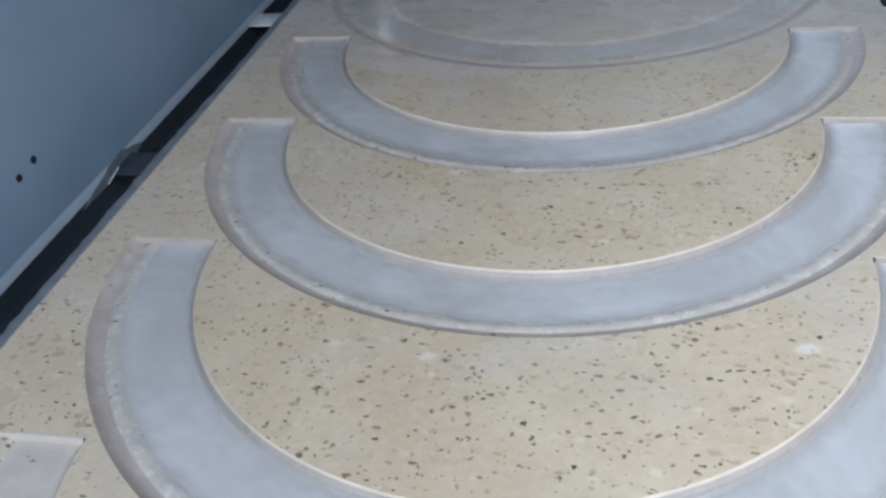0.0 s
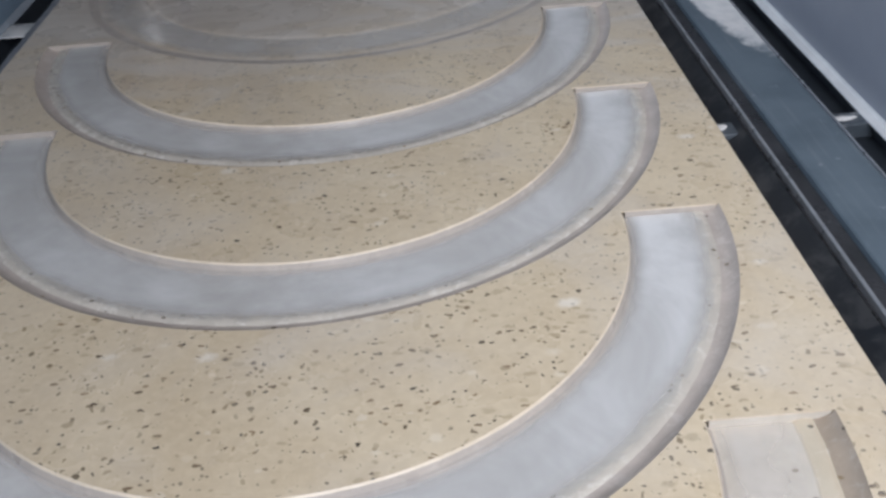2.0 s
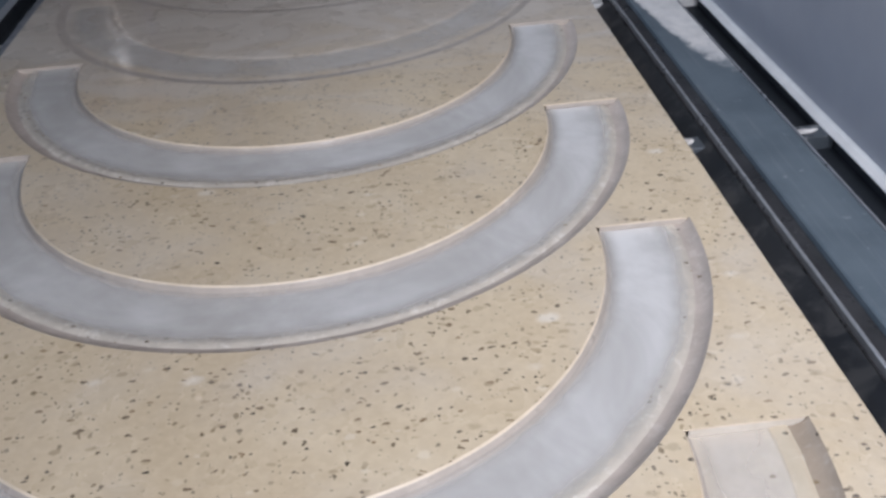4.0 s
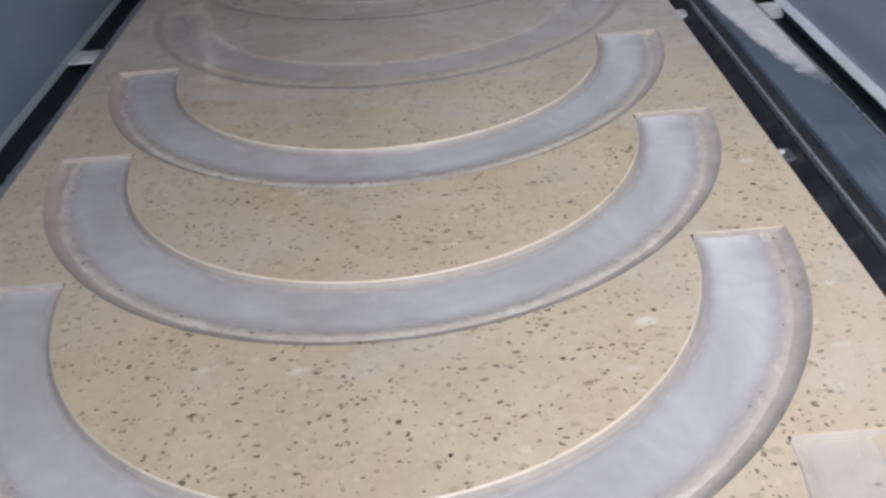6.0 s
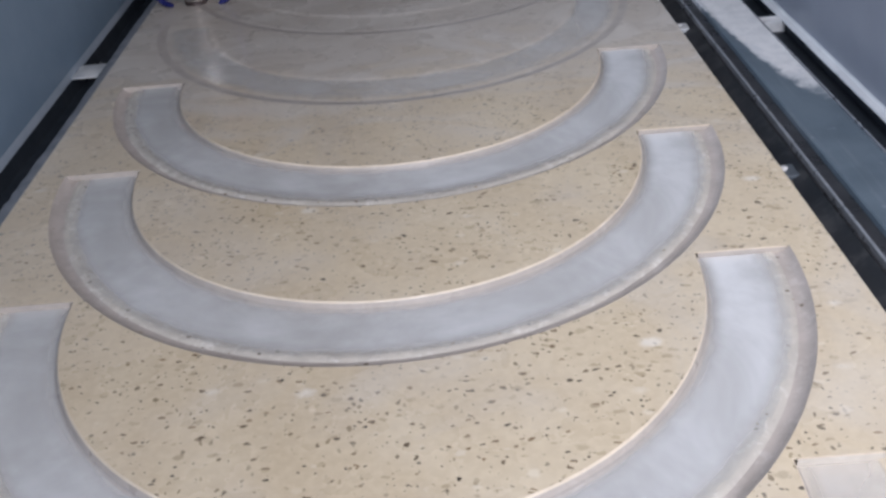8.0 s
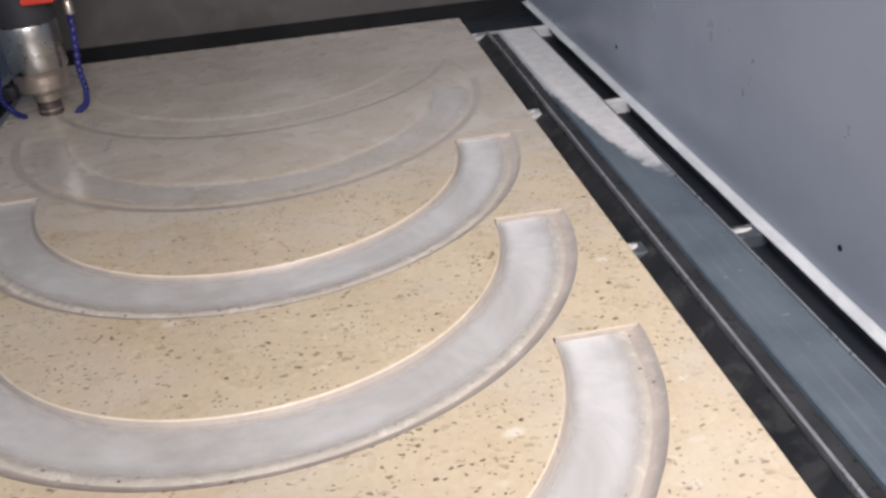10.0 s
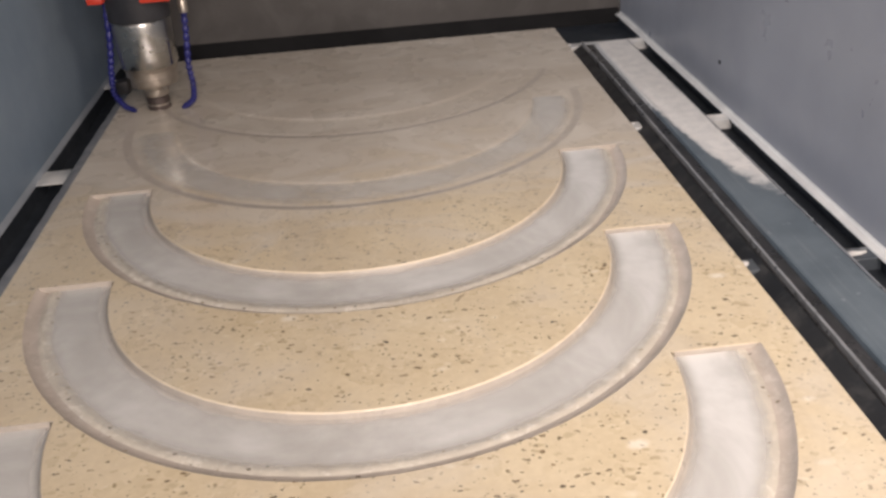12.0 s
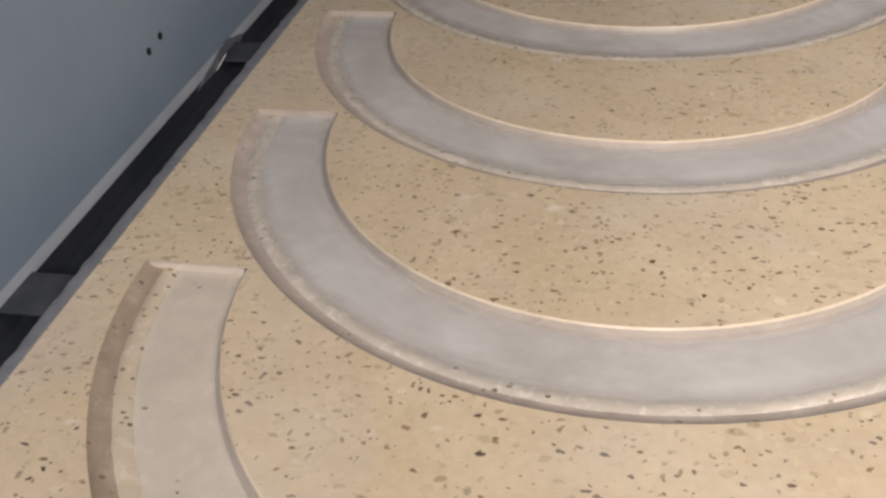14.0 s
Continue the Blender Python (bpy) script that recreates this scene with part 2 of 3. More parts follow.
# Lighter than the panel: the soft highlight along its foot is painted in.
FLANGE = plain("lit_flange_paint", (0.32, 0.37, 0.42), (0.38, 0.42, 0.47), 0.4, scale=18, bump=0.06)
BAR = plain("dusted_bar_paint", (0.40, 0.42, 0.43), (0.62, 0.62, 0.60), 0.6, scale=22, bump=0.1, dust=0.8)
SMEARED_BAR = plain("smeared_bar_paint", (0.045, 0.055, 0.065), (0.10, 0.115, 0.13), 0.5, scale=9, bump=0.1, dust=0.5)
DARK_BAR = plain("dark_bar_end_paint", (0.022, 0.027, 0.034), (0.036, 0.042, 0.050), 0.60, scale=14, bump=0.08, dust=0.03)
STEEL = plain("wet_galvanised_steel", (0.145, 0.175, 0.20), (0.19, 0.22, 0.245), 0.34, 0.35, scale=16, bump=0.05, dust=0.07)
LIT_WORN = plain("lit_worn_steel", (0.34, 0.35, 0.36), (0.46, 0.47, 0.48), 0.32, 0.6, scale=24, bump=0.05)
LIP = plain("rail_steel", (0.05, 0.05, 0.052), (0.085, 0.085, 0.088), 0.30, 0.5, scale=20, bump=0.05)
GAP_STRIP = plain("dark_gap_strip", (0.018, 0.021, 0.026), (0.032, 0.035, 0.040), 0.40, 0.2, scale=12, bump=0.08, dust=0.06)
CRUST = plain("grey_slurry_crust", (0.16, 0.175, 0.195), (0.23, 0.24, 0.255), 0.65, scale=30, bump=0.3)
DUST = plain("white_stone_dust", (0.60, 0.59, 0.57), (0.72, 0.70, 0.67), 0.9, scale=40, bump=0.4, spec=0.2)
# Near-black paints: the darkness of the gaps is put into their colour.
VOID = plain("gap_dark_paint", (0.019, 0.024, 0.031), (0.032, 0.037, 0.044), 0.55, scale=6, bump=0.05, spec=0.2)
BACK_DARK = plain("back_gap_black", (0.008, 0.008, 0.009), (0.014, 0.014, 0.015), 0.6, scale=8, bump=0.05, spec=0.2)
CHROME = plain("brushed_spindle_steel", (0.46, 0.45, 0.42), (0.54, 0.525, 0.49), 0.27, 1.0, scale=8, bump=0.015, stretch=(1, 1, 6))
NOSE = plain("worn_nose_steel", (0.34, 0.29, 0.24), (0.46, 0.41, 0.35), 0.40, 0.8, scale=18, bump=0.12, dust=0.35)
HOUSING = plain("dark_housing_paint", (0.020, 0.021, 0.025), (0.034, 0.035, 0.040), 0.45, scale=14, bump=0.05)
CUTTER = plain("dark_cutter_steel", (0.06, 0.05, 0.05), (0.13, 0.10, 0.09), 0.45, 0.5, scale=40, bump=0.2)
BLUE = plain("blue_hose_plastic", (0.009, 0.012, 0.10), (0.016, 0.020, 0.16), 0.45, scale=30, bump=0.03)
RED = plain("red_clamp_paint", (0.50, 0.035, 0.018), (0.62, 0.06, 0.03), 0.4, scale=20, bump=0.03)
BLACK = plain("black_plastic", (0.008, 0.008, 0.009), (0.016, 0.016, 0.018), 0.5, scale=20, bump=0.05, spec=0.2)
ROOM = plain("workshop_plaster", (0.34, 0.36, 0.39), (0.42, 0.44, 0.47), 0.8, scale=2, bump=0.05)
CONCRETE = plain("workshop_concrete", (0.16, 0.16, 0.155), (0.24, 0.235, 0.23), 0.8, scale=3, bump=0.1)


# ---- mesh helpers ----
def finish(name, bm, material, parent=None, label="", smooth=False):
    bmesh.ops.recalc_face_normals(bm, faces=bm.faces)
    me = bpy.data.meshes.new(name)
    bm.to_mesh(me)
    bm.free()
    me.materials.append(material)
    if smooth:
        me.shade_smooth()
        me.set_sharp_from_angle(angle=radians(38))
    ob = new(name, me)
    if parent:
        ob.parent = parent
    if label:
        ob["label"] = label
    return ob


def part(name, bm, material, parent, label="", smooth=True):
    return finish(name, bm, material, parent, label, smooth)


def thing(name, label, category, group="", at=(0, 0, 0)):
    ob = new(name)
    ob.location = at
    return tagged(ob, label, category, group)


def box(bm, x0, x1, y0, y1, z0, z1, bevel=0.0):
    r = bmesh.ops.create_cube(bm, size=1.0, matrix=Matrix.LocRotScale(((x0 + x1) / 2, (y0 + y1) / 2, (z0 + z1) / 2), None, (x1 - x0, y1 - y0, z1 - z0)))
    if bevel:
        edges = list({e for v in r["verts"] for e in v.link_edges})
        bmesh.ops.bevel(bm, geom=edges, offset=bevel, segments=2, affect="EDGES", profile=0.5)
    return bm


def boxed(*a):
    return box(bmesh.new(), *a)


def lathe(points, steps=48, x=0.0, y=0.0):
    """A turned body from (radius, z) points."""
    bm = bmesh.new()
    rings = [[bm.verts.new((x + r * math.cos(2 * math.pi * k / steps), y + r * math.sin(2 * math.pi * k / steps), z)) for k in range(steps)] for r, z in points]
    for a, b in zip(rings, rings[1:]):
        for k in range(steps):
            bm.faces.new((a[k], a[(k + 1) % steps], b[(k + 1) % steps], b[k]))
    bm.faces.new(rings[0]), bm.faces.new(rings[-1])
    return bm


def extruded(profile, y0, y1, steps=1, jitter=0.0):
    """A closed profile of (x, z) points, drawn along y."""
    bm = bmesh.new()
    rings = []
    for k in range(steps + 1):
        y = y0 + (y1 - y0) * k / steps
        rings.append([bm.verts.new((x + jitter * noise.noise((x * 40, y * 9, z * 40)), y, z)) for x, z in profile])
    n = len(profile)
    for a, b in zip(rings, rings[1:]):
        for k in range(n):
            bm.faces.new((a[k], a[(k + 1) % n], b[(k + 1) % n], b[k]))
    bm.faces.new(rings[0]), bm.faces.new(rings[-1])
    return bm


# ---- the plan ----
SLAB_X0, SLAB_X1, SLAB_Y0, SLAB_Y1, SLAB_T = -0.452, 0.468, -1.02, 1.257, 0.040
CX, PITCH, R_IN, R_OUT = 0.006, 0.280, 0.318, 0.415
WALL_L, WALL_R, WALL_B, WALL_TOP, WALL_TOP_LEFT = -0.542, 0.681, 1.470, 0.46, 0.40
BARS_Y = (-0.81, -0.295, 0.218, 0.730, 1.240)

# ---- the workshop round the machine ----
tagged(finish("floor", boxed(-3.2, 3.2, -4.0, 3.4, -1.00, -0.90), CONCRETE), "grey workshop concrete floor", "floor", kind="structure")
tagged(finish("ceiling", boxed(-3.2, 3.2, -4.0, 3.4, 2.60, 2.70), ROOM), "plain grey workshop ceiling", "ceiling", kind="structure")
for nm, a in (("wall_north", (-3.2, 3.2, 3.4, 3.5, -1.0, 2.7)), ("wall_south", (-3.2, 3.2, -4.1, -4.0, -1.0, 2.7)),
              ("wall_east", (3.2, 3.3, -4.1, 3.5, -1.0, 2.7))):
    tagged(finish(nm, boxed(*a), ROOM), "plain grey workshop wall", "wall", kind="structure")

bm = bmesh.new()
for a in ((-4.1, -0.45, -1.0, 2.7), (1.85, 3.5, -1.0, 2.7), (-0.45, 1.85, -1.0, 1.50), (-0.45, 1.85, 2.50, 2.7)):
    box(bm, -3.3, -3.2, *a)
tagged(finish("wall_west", bm, ROOM), "plain grey workshop wall with an added window", "wall", kind="structure")
# Unseen window, added only to give that light a source.
window = tagged(new("added_window_1"), "unseen workshop window added as a source for the light on the right panel", "window", kind="structure")
for a in ((-0.45, 1.85, 1.50, 1.55), (-0.45, 1.85, 2.45, 2.50), (-0.45, -0.40, 1.55, 2.45), (1.80, 1.85, 1.55, 2.45), (0.675, 0.725, 1.55, 2.45)):
    part("window_frame", boxed(-3.28, -3.22, *a, 0.004), LEDGE, window)

# ---- machine bed and enclosure ----
tagged(finish("machine_wall_left", boxed(WALL_L - 0.025, WALL_L, -1.15, WALL_B + 0.025, -0.90, WALL_TOP_LEFT, 0.002), PANEL),
       "grey-blue painted sheet metal side panel of the machine", "panel", kind="structure")
tagged(finish("machine_wall_right", boxed(WALL_R, WALL_R + 0.025, -1.15, WALL_B + 0.025, -0.90, WALL_TOP, 0.002), PANEL_RIGHT),
       "painted sheet metal side panel of the machine, its light put into a paler grey", "panel", kind="structure")
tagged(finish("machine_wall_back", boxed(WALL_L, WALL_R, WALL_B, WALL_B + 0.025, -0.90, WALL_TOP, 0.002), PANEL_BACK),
       "grey metal back panel of the machine, its shade put into the paint", "panel", kind="structure")
tagged(finish("machine_wall_front", boxed(WALL_L, WALL_R, -1.15, -1.125, -0.90, 0.02, 0.002), PANEL),
       "low grey front panel of the machine", "panel", kind="structure")
tagged(finish("drip_tray", boxed(WALL_L, WALL_R, -1.125, WALL_B, -0.10, -0.0602), VOID), "tray under the bed, painted black for the gap's darkness", "tray", kind="structure")

for y in BARS_Y:
    paint = SMEARED_BAR if y < 0.5 else BAR
    bar = tagged(finish("bed_bar", boxed(SLAB_X0 - 0.010, WALL_R - 0.0045, y - 0.015, y + 0.015, -0.060, -SLAB_T, 0.002), paint),
                 "pale cross bar of the bed, smeared with dust", "bar", "cross bars of the bed")
    part("end_plate", boxed(WALL_L + 0.0020, SLAB_X0 - 0.0010, y - 0.0345, y + 0.0225, -0.0330, -0.0300, 0.0010), DARK_BAR if y < 0.5 else paint, bar,
         "dark plate at the end of the bar" if y < 0.5 else "flat pale plate at the end of the bar")

tagged(finish("ledge_left", extruded([(WALL_L + 0.0003, -0.0340), (WALL_L + 0.0003, -0.0200), (WALL_L + 0.0009, -0.0250), (WALL_L + 0.0016, -0.0300), (WALL_L + 0.0016, -0.0340)], -1.12, WALL_B - 0.002, 200, 0.0004), FLANGE, smooth=True),
       "grey-blue turned-in flange along the side panel", "ledge", kind="structure")
tagged(finish("ledge_right", extruded([(WALL_R - 0.0005, -0.0396), (WALL_R - 0.0005, -0.032), (WALL_R - 0.003, -0.036), (WALL_R - 0.0125, -0.0376), (WALL_R - 0.013, -0.0396)], -1.12, WALL_B - 0.002, 60, 0.001), LEDGE, smooth=True),
       "narrow pale flange along the side panel", "ledge", kind="structure")
# Added strips that carry the shade of the gap below the panels.
for nm, a in (("gap_dark_left", (WALL_L + 0.0003, WALL_L + 0.0014, -1.12, WALL_B - 0.005, -0.0600, -0.0342)), ("gap_dark_right", (WALL_R - 0.004, WALL_R - 0.0005, -1.12, WALL_B - 0.005, -0.0600, -0.0398)),
              ("gap_dark_back", (WALL_L + 0.005, WALL_R - 0.005, WALL_B - 0.004, WALL_B - 0.0005, -0.0600, -0.022))):
    tagged(finish(nm, boxed(*a), BACK_DARK if nm == "gap_dark_back" else VOID), "black strip added under the panels for the dark of the gap", "lining", kind="structure")

# Side rail with its narrow lip, groove and flat cover plate.
rail = thing("side_rail", "grey galvanised steel rail with a flat cover plate beside the slab", "rail")
part("channel", extruded([(0.5190, -0.0399), (0.5190, -0.0340), (0.5476, -0.0352), (0.5476, -0.0399)], -1.10, 1.215), LIP, rail, "dark steel channel", False)
# Brighter steel on the lip: its highlight line is in the colour.
part("lip", extruded([(0.5212, -0.0340), (0.5212, -0.0262), (0.5218, -0.0255), (0.5246, -0.0255), (0.5252, -0.0262), (0.5252, -0.0345)], -1.10, 1.215), LIT_WORN, rail, "steel lip with its highlight put into the colour", False)
part("plate_edge", extruded([(0.6206, -0.0330), (0.6206, -0.0256), (0.6212, -0.0250), (0.6226, -0.0250), (0.6232, -0.0257), (0.6232, -0.0330)], -1.10, 1.195), LIT_WORN, rail, "bright rubbed edge of the plate", False)
part("cover_plate", extruded([(0.548, -0.0399), (0.5482, -0.0285), (0.5500, -0.0262), (0.617, -0.0258), (0.6195, -0.0265), (0.6205, -0.0285), (0.6205, -0.0399)], -1.10, 1.195), dusty_plate(), rail, "flat galvanised cover plate", False)

# Stone dust that lies on the cover plate.
bm = bmesh.new()
nx, ny = 36, 460
xs = [0.5505 + (0.6185 - 0.5505) * i / nx for i in range(nx + 1)]
ys = [0.20 + (1.193 - 0.20) * j / ny for j in range(ny + 1)]


def dust_depth(x, y):
    u = (x - 0.5455) / 0.073
    edge = 0.39 + 0.05 * (1 - u) + 0.36 * (1 - u) ** 3 + 0.30 * max(0.0, 1 - u / 0.15)
    return (y - edge) * 4.0 - 0.30 + 0.34 * noise.noise((x * 46, y * 20, 3.1)) + 0.20 * noise.noise((x * 190, y * 120, 7.7))


grid = [[bm.verts.new((x, y, -0.0258 + 0.0022 * max(0.0, min(1.0, dust_depth(x, y) * 0.9)) + 0.0002)) for x in xs] for y in ys]
for j in range(ny):
    for i in range(nx):
        if dust_depth((xs[i] + xs[i + 1]) / 2, (ys[j] + ys[j + 1]) / 2) > 0:
            bm.faces.new((grid[j][i], grid[j][i + 1], grid[j + 1][i + 1], grid[j + 1][i]))
bmesh.ops.delete(bm, geom=[v for v in bm.verts if not v.link_faces], context="VERTS")
tagged(finish("stone_dust", bm, DUST, smooth=True), "white stone dust caked on the steel cover plate", "dust", kind="stuff")

# Dust heaps that the brush has left on the cross bars beside the rail.
def dust_heap(x0, x1, y, half, seed):
    bm = bmesh.new()
    nx, ny = 14, 10
    grid = []
    for i in range(nx + 1):
        u = i / nx
        row = []
        for j in range(ny + 1):
            v = 2 * j / ny - 1
            w = half * (0.75 + 0.45 * noise.noise((u * 4, seed, 0.5))) * min(1.0, 4 * u + 0.5, 3.2 * (1 - u) + 0.15)
            h = 0.0030 * (1 - v * v) * (0.7 + 0.6 * noise.noise((u * 5, v * 3, seed)))
            row.append(bm.verts.new((x0 + (x1 - x0) * u, y + v * w + 0.002 * noise.noise((u * 6, v * 5, seed + 3)), -0.0398 + max(0.0, h))))
        grid.append(row)
    for i in range(nx):
        for j in range(ny):
            bm.faces.new((grid[i][j], grid[i + 1][j], grid[i + 1][j + 1], grid[i][j + 1]))
    tagged(finish("dust_heap", bm, DUST, smooth=True), "small white heap of stone dust on a cross bar", "dust", "dust heaps on the bars", "stuff")


for k, y in enumerate(BARS_Y[1:]):
    dust_heap(0.4695, 0.503, y + 0.003, 0.0125, 3.0 + k)
    dust_heap(0.6245, 0.660 if k < 2 else 0.675, y, 0.0085 if k < 2 else 0.013, 11.0 + k)
# Added strip: the gap's dimness and reflected tone are put into its colour.
tagged(finish("gutter", extruded([(SLAB_X1 + 0.001, -0.0600), (SLAB_X1 + 0.001, -0.0585), (0.492, -0.0540), (0.5188, -0.0352), (0.5188, -0.0600)], -1.10, 1.215), GAP_STRIP), "dark strip added in the gap beside the slab for its tone", "gutter", kind="structure")

# Ragged crust of dried slurry along the edge of the slab.
bm = bmesh.new()
n = 420
rows = []
for k in range(n + 1):
    y = SLAB_Y0 + (SLAB_Y1 - SLAB_Y0) * k / n
    w = 0.022 + 0.003 * noise.noise((y * 3, 1.0, 0)) + 0.0014 * noise.noise((y * 22, 2.0, 0)) + (0.0022 if y < 0.3 else 0.0008) * noise.noise((y * 70, 5.0, 0))
    top = -0.004 + 0.001 * noise.noise((y * 30, 9.0, 0))
    rows.append([bm.verts.new(p) for p in ((SLAB_X0 - 0.0005, y, -0.0399), (SLAB_X0 - 0.0005, y, top), (SLAB_X0 - w * 0.7, y, top - 0.0015), (SLAB_X0 - w, y, top - 0.006), (SLAB_X0 - w, y, -0.0399))])
for a, b in zip(rows, rows[1:]):
    for k in range(5):
        bm.faces.new((a[k], a[(k + 1) % 5], b[(k + 1) % 5], b[k]))
bm.faces.new(rows[0]), bm.faces.new(rows[-1])
tagged(finish("slurry_crust", bm, CRUST, smooth=True), "ragged grey crust of dried slurry along the slab", "crust", kind="stuff")

# ---- the stone slab with its milled half rings ----
PROFILE = ((0.3180, 0.0), (0.3187, -0.0005), (0.3196, -0.0017), (0.3226, -0.0094), (0.3246, -0.0103), (0.335, -0.0105), (0.360, -0.0105), (0.378, -0.0102),
           (0.3845, -0.0093), (0.3885, -0.0077), (0.3930, -0.0068), (0.3970, -0.0071), (0.4000, -0.0083), (0.4040, -0.0083), (0.4085, -0.0065),
           (0.4125, -0.0034), (0.4146, -0.0006), (0.4150, 0.0))
# Ring 4 is half cut; ring 3 is flattened to look faint from the camera.
SOFT = tuple((r + (0.0, 0.0012, 0.0030, 0.0055, 0.0085)[k] if k < 5 else r - (0.0, 0.0010, 0.0022, 0.0030)[len(PROFILE) - 1 - k] if k > len(PROFILE) - 5 else r, z) for k, (r, z) in enumerate(PROFILE))
STEPS = 144
# centre's number, first and last angle (from +x, clockwise seen from above), depth as a share of the full one, level of the slurry
RINGS = ((-2, 0, 180, 1.0, -0.0086), (-1, 0, 180, 1.0, -0.0088), (0, 0, 180, 1.0, -0.0068), (1, 0, 180, 1.0, -0.0067), (2, 0, 180, 1.0, -0.0042), (3, 0, 180, 0.17, -0.0009), (4, 22, 158, 0.13, -0.0008))


def ring_point(number, r, angle, z):
    a = radians(angle)
    return Vector((CX + r * math.cos(a), PITCH * number - r * math.sin(a), z))


def ring_angles(a0, a1):
    return [a0 + (a1 - a0) * k / STEPS for k in range(STEPS + 1)]


slab = thing("stone_slab", "cream speckled stone slab milled with overlapping half rings, wet with slurry", "stone slab")
bm = bmesh.new()


def loop(points):
    vs = [bm.verts.new(p) for p in points]
    return [bm.edges.new((a, b)) for a, b in zip(vs, vs[1:] + vs[:1])]


E = 0.0012
edges = loop([(SLAB_X0 + E, SLAB_Y0 + E, 0), (SLAB_X1 - E, SLAB_Y0 + E, 0), (SLAB_X1 - E, SLAB_Y1 - E, 0), (SLAB_X0 + E, SLAB_Y1 - E, 0)])
for number, a0, a1, depth, level in RINGS:
    ang = ring_angles(a0, a1)
    edges += loop([ring_point(number, R_IN, a, 0) for a in ang] + [ring_point(number, R_OUT, a, 0) for a in reversed(ang)])
bmesh.ops.triangle_fill(bm, edges=edges, use_beauty=True, use_dissolve=False)
part("top_face", bm, STONE, slab, "cream stone face with brown chips", False)
bm = bmesh.new()
low = [bm.verts.new((x, y, z)) for z, e in ((0.0, E), (-E, 0.0), (-SLAB_T, 0.0)) for x, y in
       ((SLAB_X0 + e, SLAB_Y0 + e), (SLAB_X1 - e, SLAB_Y0 + e), (SLAB_X1 - e, SLAB_Y1 - e), (SLAB_X0 + e, SLAB_Y1 - e))]
for k in (0, 4):
    for i in range(4):
        bm.faces.new((low[k + i], low[k + (i + 1) % 4], low[k + 4 + (i + 1) % 4], low[k + 4 + i]))
bm.faces.new(low[8:])
part("sawn_edge", bm, STONE, slab, "", False)
for number, a0, a1, depth, level in RINGS:
    rows = []
    for a in ring_angles(a0, a1):
        row = []
        # These two rings run out softly, so their ends look faint from the camera.
        run_out = min(1.0, (a - a0) / 9.0, (a1 - a) / 9.0) if depth < 0.4 else 1.0
        for k, (r, z) in enumerate(SOFT if number > 2 else PROFILE):
            p = ring_point(number, r, a, z * depth * run_out)
            if 0 < k < len(PROFILE) - 1:
                rough = 0.0010 * noise.noise((p.x * 55, p.y * 55, number)) + 0.0009 * noise.noise((p.x * 160, p.y * 160, number + 5))
                if k > 7:
                    p.z = min(-0.0001 * run_out, p.z + rough * depth * run_out * (1.0 if k < 14 else 0.4))
                    p += (ring_point(number, 1, a, 0) - ring_point(number, 0, a, 0)) * rough * 0.5
            row.append(p)
        rows.append(row)
    faint = depth < 0.4
    for nm, k0, k1, surface, words in (("ring_rim", 0, 2, STONE if faint else LIT_FRESH, "fresh-cut rim of the ring, its lit edge put into the colour"),
                                       ("ring_inner_wall", 2, 4, STONE if faint else DIM_WET, "inner wall of the ring, wet with slurry"),
                                       ("ring_floor", 4, 8, STONE if faint else CUT if number >= 0 else DRY_FLOOR, "milled floor of the half ring"),
                                       ("ring_shelf", 8, 12, STONE if faint else SHELF if number >= 0 else DRY_SHELF, "narrow crumbly shelf of the ring"),
                                       ("ring_cove", 12, len(PROFILE) - 1, FAINT_COVE if faint else COVE if number >= 0 else DRY_COVE, "outer cove of the ring, silt and shade in its colour")):
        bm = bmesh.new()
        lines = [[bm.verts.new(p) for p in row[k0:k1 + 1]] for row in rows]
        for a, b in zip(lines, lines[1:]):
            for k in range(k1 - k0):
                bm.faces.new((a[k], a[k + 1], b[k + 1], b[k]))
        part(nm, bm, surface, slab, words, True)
    if faint:
        continue
    # Right ends get the lit tone, left ends and ring 2 the dim one.
    for a, surface in ((a0, LIT_FRESH if number < 2 else DIM_WET), (a1, DIM_WET)):
        end = new("ring_end")
        end.parent, end["label"] = slab, "straight end face of the ring"
        deep = [(r, z) for r, z in PROFILE if z < -0.0017]
        for nm, outline, skin in (("end_rim", [(r, max(z, -0.0017)) for r, z in PROFILE], surface), ("end_wall", [(deep[0][0], -0.0017)] + deep + [(deep[-1][0], -0.0017)], DIM_WET if number >= 0 else DRY_FLOOR)):
            bm = bmesh.new()
            bm.faces.new([bm.verts.new(ring_point(number, r, a, z * depth)) for r, z in outline])
            part(nm, bm, skin, end, "", False)

# Milky slurry that stands in the rings.
for number, a0, a1, depth, level in RINGS:
    if depth < 0.15:
        continue
    bm = bmesh.new()
    rows = []
    for a in ring_angles(a0 + 0.12, a1 - 0.12):
        rows.append([bm.verts.new(ring_point(0, r, a, level) - Vector((CX, 0, 0))) for r in (0.3204 if number < 3 else 0.326, 0.34, 0.365, 0.380, 0.3945 if number < 2 else 0.4075)])
    for a, b in zip(rows, rows[1:]):
        for k in range(4):
            bm.faces.new((a[k], a[k + 1], b[k + 1], b[k]))
    pool = finish("slurry_pool", bm, MILK_THIN if number < 0 else MILK_GREY if number == 3 else MILK, smooth=True)
    pool.location = (CX, PITCH * number, 0)
    tagged(pool, "thin pale slurry drying in a milled ring" if number < 0 else "grey slurry over a fresh milled ring" if number == 3 else "milky blue-grey slurry standing in a milled ring",
           "slurry", "slurry in the rings", "stuff")

